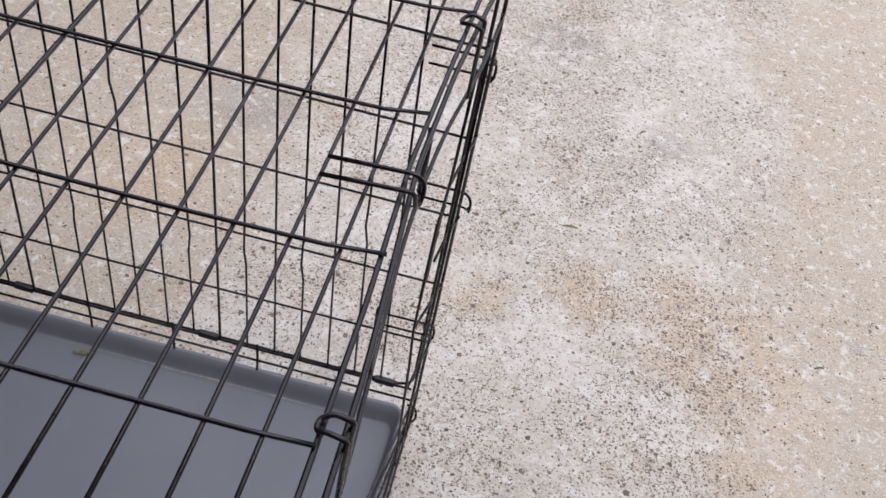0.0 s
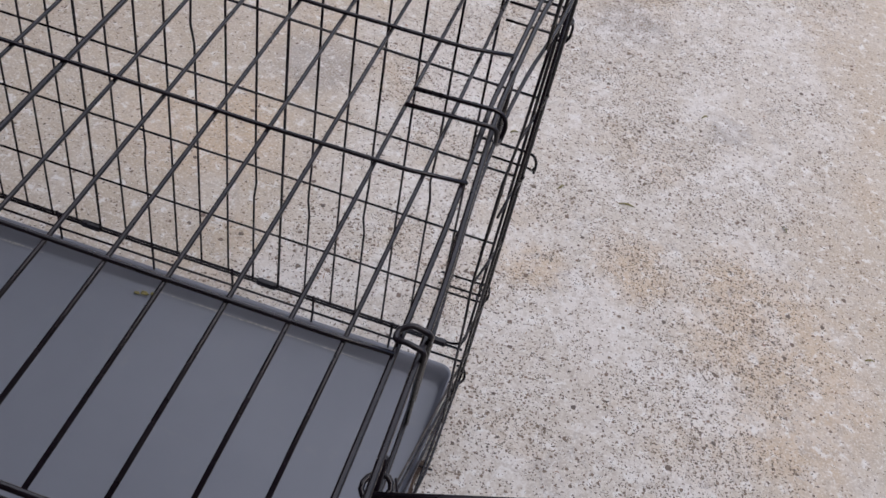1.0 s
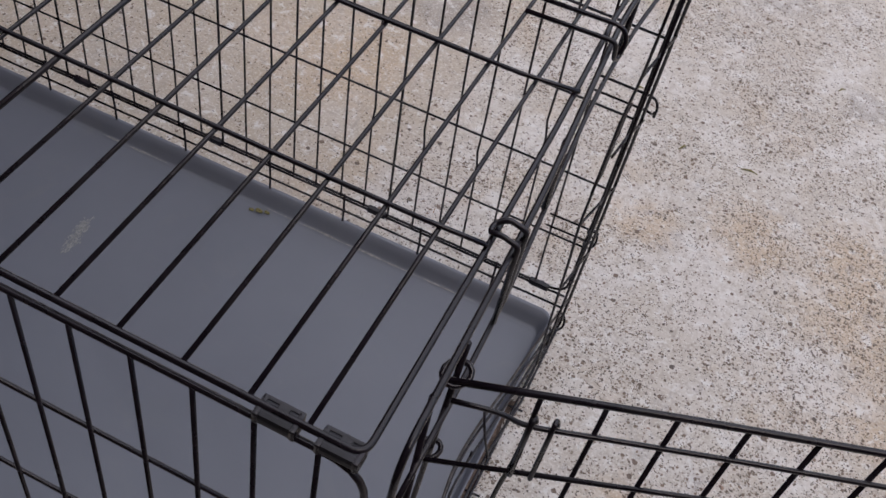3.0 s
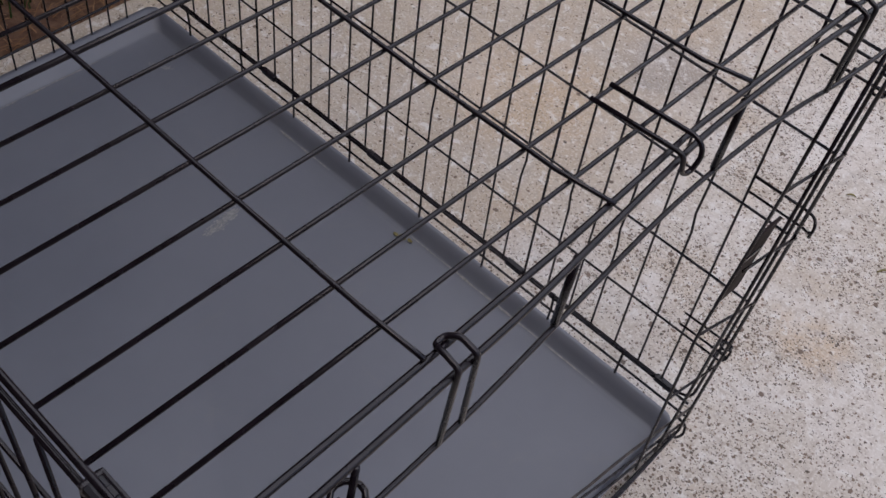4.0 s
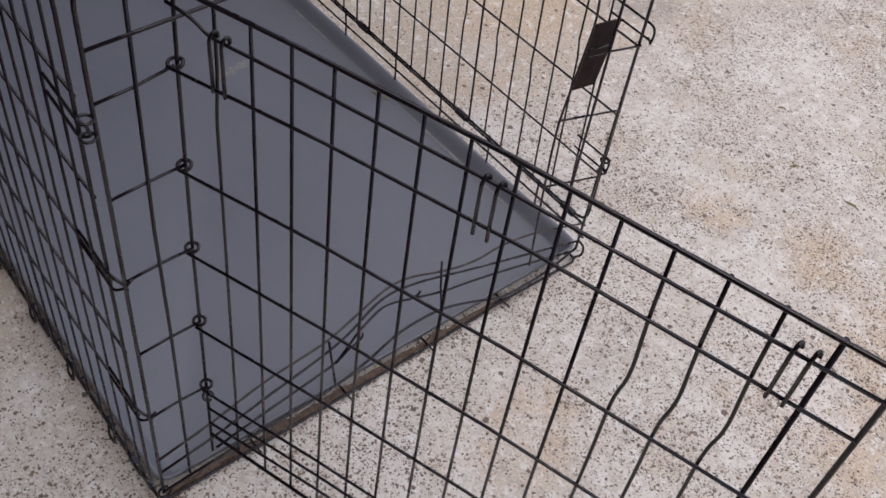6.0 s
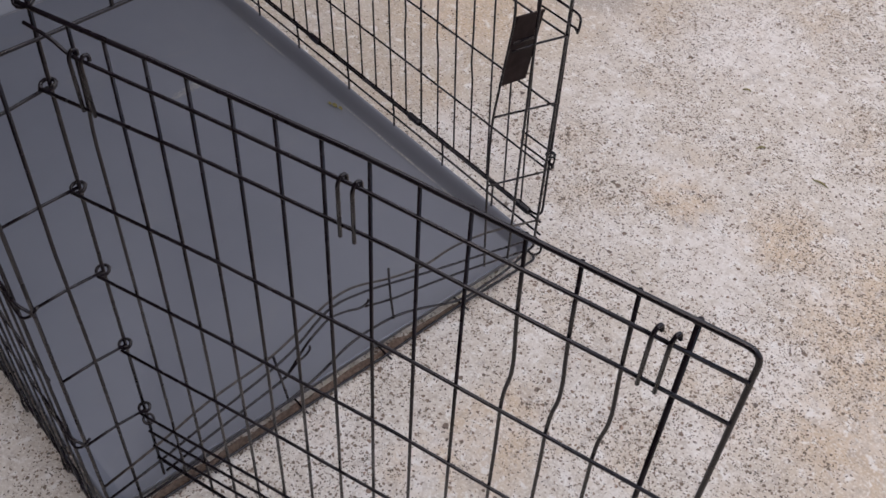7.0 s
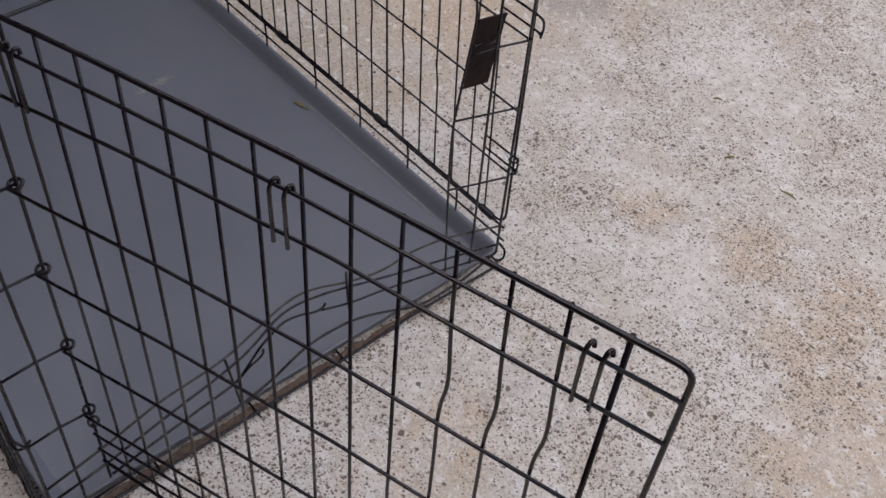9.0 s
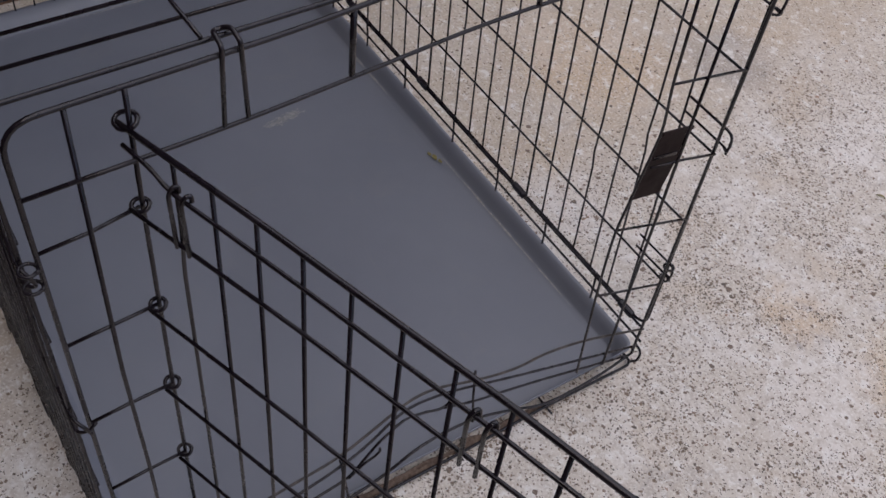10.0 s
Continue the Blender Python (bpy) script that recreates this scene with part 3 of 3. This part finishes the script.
    # chewed low bars
    low = (
        [(0.003, 0.005, 0.112), (0.002, 0.081, 0.128), (0.0, 0.155, 0.150), (-0.006, 0.250, 0.150), (-0.015, 0.302, 0.158), (-0.023, 0.350, 0.168), (-0.024, 0.388, 0.168), (-0.022, 0.460, 0.136), (-0.016, 0.512, 0.130), (-0.010, 0.547, 0.147), (-0.004, 0.608, 0.142), (0.003, W - 0.008, 0.108)],
        [(0.003, 0.005, 0.082), (0.002, 0.081, 0.094), (0.0, 0.148, 0.110), (-0.005, 0.247, 0.126), (-0.012, 0.290, 0.130), (-0.022, 0.349, 0.158), (-0.022, 0.412, 0.145), (-0.014, 0.501, 0.120), (-0.004, 0.613, 0.093), (0.003, W - 0.008, 0.068)],
        [(0.003, 0.081, 0.068), (0.001, 0.144, 0.079), (-0.003, 0.264, 0.095), (-0.010, 0.306, 0.130), (-0.016, 0.345, 0.144), (-0.016, 0.372, 0.137), (-0.016, 0.396, 0.124), (-0.016, 0.407, 0.126), (-0.016, 0.410, 0.132)],
        [(-0.016, 0.404, 0.122), (-0.013, 0.452, 0.105), (-0.009, 0.499, 0.100), (-0.004, 0.569, 0.085), (0.002, W - 0.008, 0.045)],
    )
    for n, pts in enumerate(low):
        wire("bent_bar", fillet(pts, 0.03 if n != 2 else 0.012), 0.0017, panel, WIRE_RUB if n == 0 else WIRE, label="chewed and bent low bar")
    wire("bent_bar", fillet([(0.0, 0.262, 0.100), (-0.001, 0.283, 0.116), (-0.001, 0.297, 0.120), (-0.001, 0.304, 0.127), (-0.001, 0.303, 0.134)], 0.006), 0.0016, panel)
    wire("bottom_bar", fillet([(0.004, 0.005, 0.038), (0.003, 0.141, 0.046), (0.002, 0.241, 0.046), (0.001, 0.304, 0.057), (-0.002, 0.369, 0.088), (-0.002, 0.441, 0.086), (0.0, 0.496, 0.064), (0.004, 0.562, 0.030), (0.003, 0.653, 0.030), (0.004, W - 0.008, 0.052)], 0.03), 0.0019, panel)
    wire("stub", [(0.0, 0.249, 0.158), (0.001, 0.263, 0.046)], 0.0017, panel)
    wire("stub", [(-0.023, 0.449, 0.162), (-0.012, 0.444, 0.12), (0.001, 0.440, 0.084)], 0.0017, panel)
    return panel


front_panel()


# floor panel under the tray, its rim on the slab
def floor_panel():
    x0, x1, y0, y1, z = -L, -0.002, 0.002, W + 0.012, 0.0045
    rim = fillet([(x1, y0, z), (x1 + 0.004, 0.16, z + 0.006), (x1, 0.43, z), (x1, 0.57, z + 0.006), (x1, y1, z), (x0, y1 - SKEW * L, z), (x0, y0, z)], 0.012, closed=True)
    panel = obj("floor_panel", *tube(rim, THICK, 8, True), WIRE, crate)
    for k in range(14):
        x = -0.075 - 0.075 * k
        wire("wire", [(x, y0, z), (x, y1 + SKEW * x, z)], THIN, panel)
    for y in (0.14, 0.285, 0.43, 0.575):
        wire("wire", [(x0, y, z), (x1 - 0.002, y, z), (x1 + 0.012, y, z + 0.002)], THIN, panel)
    # upturned lip seen behind the tray
    wire("lip_wire", [(x1, W + 0.012, FAR_BASE - 0.030), (x0, W + 0.012 - SKEW * L, FAR_BASE - 0.030)], 0.0018, panel)
    for x in (-0.110, -0.229, -0.352, -0.475, -0.621, -0.745, -0.866, -0.994):
        y = W + 0.0135 + SKEW * x
        wire("stub", [(x, y - 0.003, FAR_BASE + 0.006), (x + jitter(0.001), y, FAR_BASE - 0.030), (x, y + 0.001, 0.0045)], 0.0018, panel)
    wire("corner_hook", [(0.004, W - 0.006, 0.030), (0.010, W + 0.004, 0.032), (0.006, W + 0.010, 0.045), (-0.006, W + 0.006, 0.054)], 0.0019, panel, bend=0.006)
    for x in (-0.110, -0.227, -0.344, -0.461, -0.578):
        wire("foot", [(x, -0.002, NEAR_BASE), (x, -0.006, 0.004), (x - 0.016, -0.006, 0.004), (x - 0.016, -0.002, NEAR_BASE)], 0.0017, panel, bend=0.004)
    ring("corner_ring", (0.003, 0.006, 0.036), 0.008, 0.0018, panel, axis=(1, 0, 0.2))
    return panel


floor_panel()

# open door, hung on the hinge post
DOOR_TURN = radians(18.4)
DX, DY = math.cos(DOOR_TURN), math.sin(DOOR_TURN)


def on_door(u, z, off=0.0):
    return (0.0085 + DX * u - DY * off, 0.078 + DY * u + DX * off, z)


def door():
    top, foot, end = 0.7605, 0.106, 0.575
    rim = fillet([on_door(-0.008, top - 0.002), on_door(0.12, top + 0.003), on_door(0.30, top + 0.006), on_door(end, top - 0.003), on_door(end, foot), on_door(-0.006, foot)], 0.012)
    panel = obj("door", *tube(rim, 0.0022, 8), WIRE, crate)
    wire("wire", fillet([on_door(-0.004, 0.743, -0.002), on_door(0.024, 0.740, -0.002), on_door(0.038, 0.731, -0.002), on_door(0.15, 0.735, -0.002), on_door(0.30, 0.7375, -0.002), on_door(end, 0.730, -0.002)], 0.012), 0.00165, panel)
    for z in (0.676, 0.558, 0.443, 0.322, 0.200, 0.168, 0.136):
        wire("wire", [on_door(-0.010 if z > 0.19 else -0.005, z, -0.002), on_door(0.15, z + 0.012, -0.002), on_door(0.33, z + 0.018, -0.002), on_door(end, z + 0.009, -0.002)], 0.00165, panel)
    for k in range(14):
        u = 0.0390 + 0.0382 * k
        heavy = k == 13
        head = top - 0.001 + 0.006 * math.sin(math.pi * min(1.0, u / 0.575))
        pts = [on_door(u, foot, 0.001), on_door(u, head, 0.001)]
        if k in (10, 11, 12):
            pts = [on_door(u, foot, 0.001), on_door(u + 0.001, 0.52, 0.001), on_door(u + 0.000, 0.590, 0.001), on_door(u + 0.006, 0.622, 0.001), on_door(u + 0.002, 0.68, 0.001), on_door(u, head, 0.001)]
        if k == 0:
            pts = [on_door(u - 0.002, foot, 0.001), on_door(u - 0.001, 0.61, 0.001), on_door(u - 0.001, 0.65, 0.001), on_door(u + 0.003, 0.69, 0.001), on_door(u + 0.003, top, 0.001)]
        wire("wire", fillet(pts, 0.03) if len(pts) > 2 else pts, 0.0021 if heavy else 0.0016, panel)
    for u in (0.041, 0.284, 0.513):
        for d in (0.0, 0.012):
            up = 0.003 if u < 0.1 else 0.0065
            wire("latch_finger", [on_door(u + d, 0.676 + up, -0.004), on_door(u + d, 0.728 + up, -0.005), on_door(u + d + 0.001, 0.7345 + up, -0.002), on_door(u + d + 0.0025, 0.7335 + up, 0.002), on_door(u + d + 0.0035, 0.7290 + up, 0.001)], 0.00165, panel, bend=0.004)
    for z, x in ((0.759, 0.003), (0.676, 0.000), (0.557, -0.003), (0.442, -0.005), (0.321, -0.006), (0.199, -0.006)):
        ring("hinge_ring", (x, 0.081, z), 0.0068 if z < 0.75 else 0.0082, 0.00170, panel, axis=(0.25, -0.45, 1), turn=385, start=20, squash=0.82)
    ring("hinge_ring", (-0.005, 0.081, 0.176), 0.0058, 0.00165, panel, axis=(0.6, -0.3, 1))
    return panel


door()

# ---- dirt along the front rail and leaf blades on the slab ----
def dirt_ridge():
    """A low uneven ridge of swept-up dirt against the tray's front wall."""
    vs, fs = [], []
    n, m = 150, 7
    for i in range(n + 1):
        y = 0.012 + 0.575 * i / n
        fade = min(1.0, 6.0 * (1 - i / n))
        for j in range(m + 1):
            u = j / m
            h = 0.006 * (1 - u) ** 1.3 * (0.75 + 0.9 * noise.noise((y * 45, u * 4, 1.0)))
            vs.append((-0.014 + 0.010 * u + 0.004 * noise.noise((y * 30, 2.0, u)), y, max(0.0004, h * fade) if j < m else -0.001))
    for i in range(n):
        for j in range(m):
            a = i * (m + 1) + j
            fs.append((a, a + 1, a + m + 2, a + m + 1))
    return tagged(obj("dirt_ridge", vs, fs, EARTH), "brown dirt swept against the front of the tray", "dirt", kind="stuff")


dirt_ridge()


def grass_blade(x, y, turn, length, mat):
    vs, fs = [], []
    for k in range(7):
        u = k / 6
        w = 0.0016 * math.sin(math.pi * (0.12 + 0.85 * u))
        c = (x + length * (u - 0.5) * math.cos(turn), y + length * (u - 0.5) * math.sin(turn) + 0.002 * math.sin(3 * u))
        for q in (-1, 1):
            vs.append((c[0] - q * w * math.sin(turn), c[1] + q * w * math.cos(turn), 0.0022 + 0.002 * math.sin(math.pi * u) + 0.0006 * q))
    for k in range(6):
        fs.append((2 * k, 2 * k + 2, 2 * k + 3, 2 * k + 1))
    ob = obj("grass_blade", vs, fs, mat)
    ob.modifiers.new("thickness", "SOLIDIFY").thickness = 0.0004
    return tagged(ob, "short dry yellow grass blade on the concrete", "grass blade", "grass blades")


for x, y, turn, length in ((0.055, 1.215, 1.0, 0.018), (0.175, 1.225, 0.1, 0.030), (-0.06, 1.32, 0.5, 0.016), (0.46, 1.30, 2.2, 0.015), (0.62, 1.05, 0.3, 0.018), (0.28, 1.55, 0.8, 0.016)):
    grass_blade(x, y, turn, length, LEAF)

# crumbs
dr = random.Random(21)
crumbs = []
for _ in range(900):
    y = 0.02 + 0.62 * dr.random() ** 1.3
    crumbs.append((0.002 + abs(dr.gauss(0, 0.007)) - 0.012, y, 0.0005, dr.uniform(0.0006, 0.0018)))
for _ in range(260):
    crumbs.append((-L * dr.random(), W + 0.012 + abs(dr.gauss(0, 0.02)), 0.0004, dr.uniform(0.0006, 0.0015)))
lumps("dirt", crumbs, CRUMB, "brown dirt crumbs gathered along the crate front", "dirt", 0.6, 5)
blades("grass_clippings", 70, -0.6, 1.0, 0.75, 2.0, 0.0005, 0.03, 0.0006, 1.0, STRAW, "thin dry grass clippings scattered on the concrete", 9)
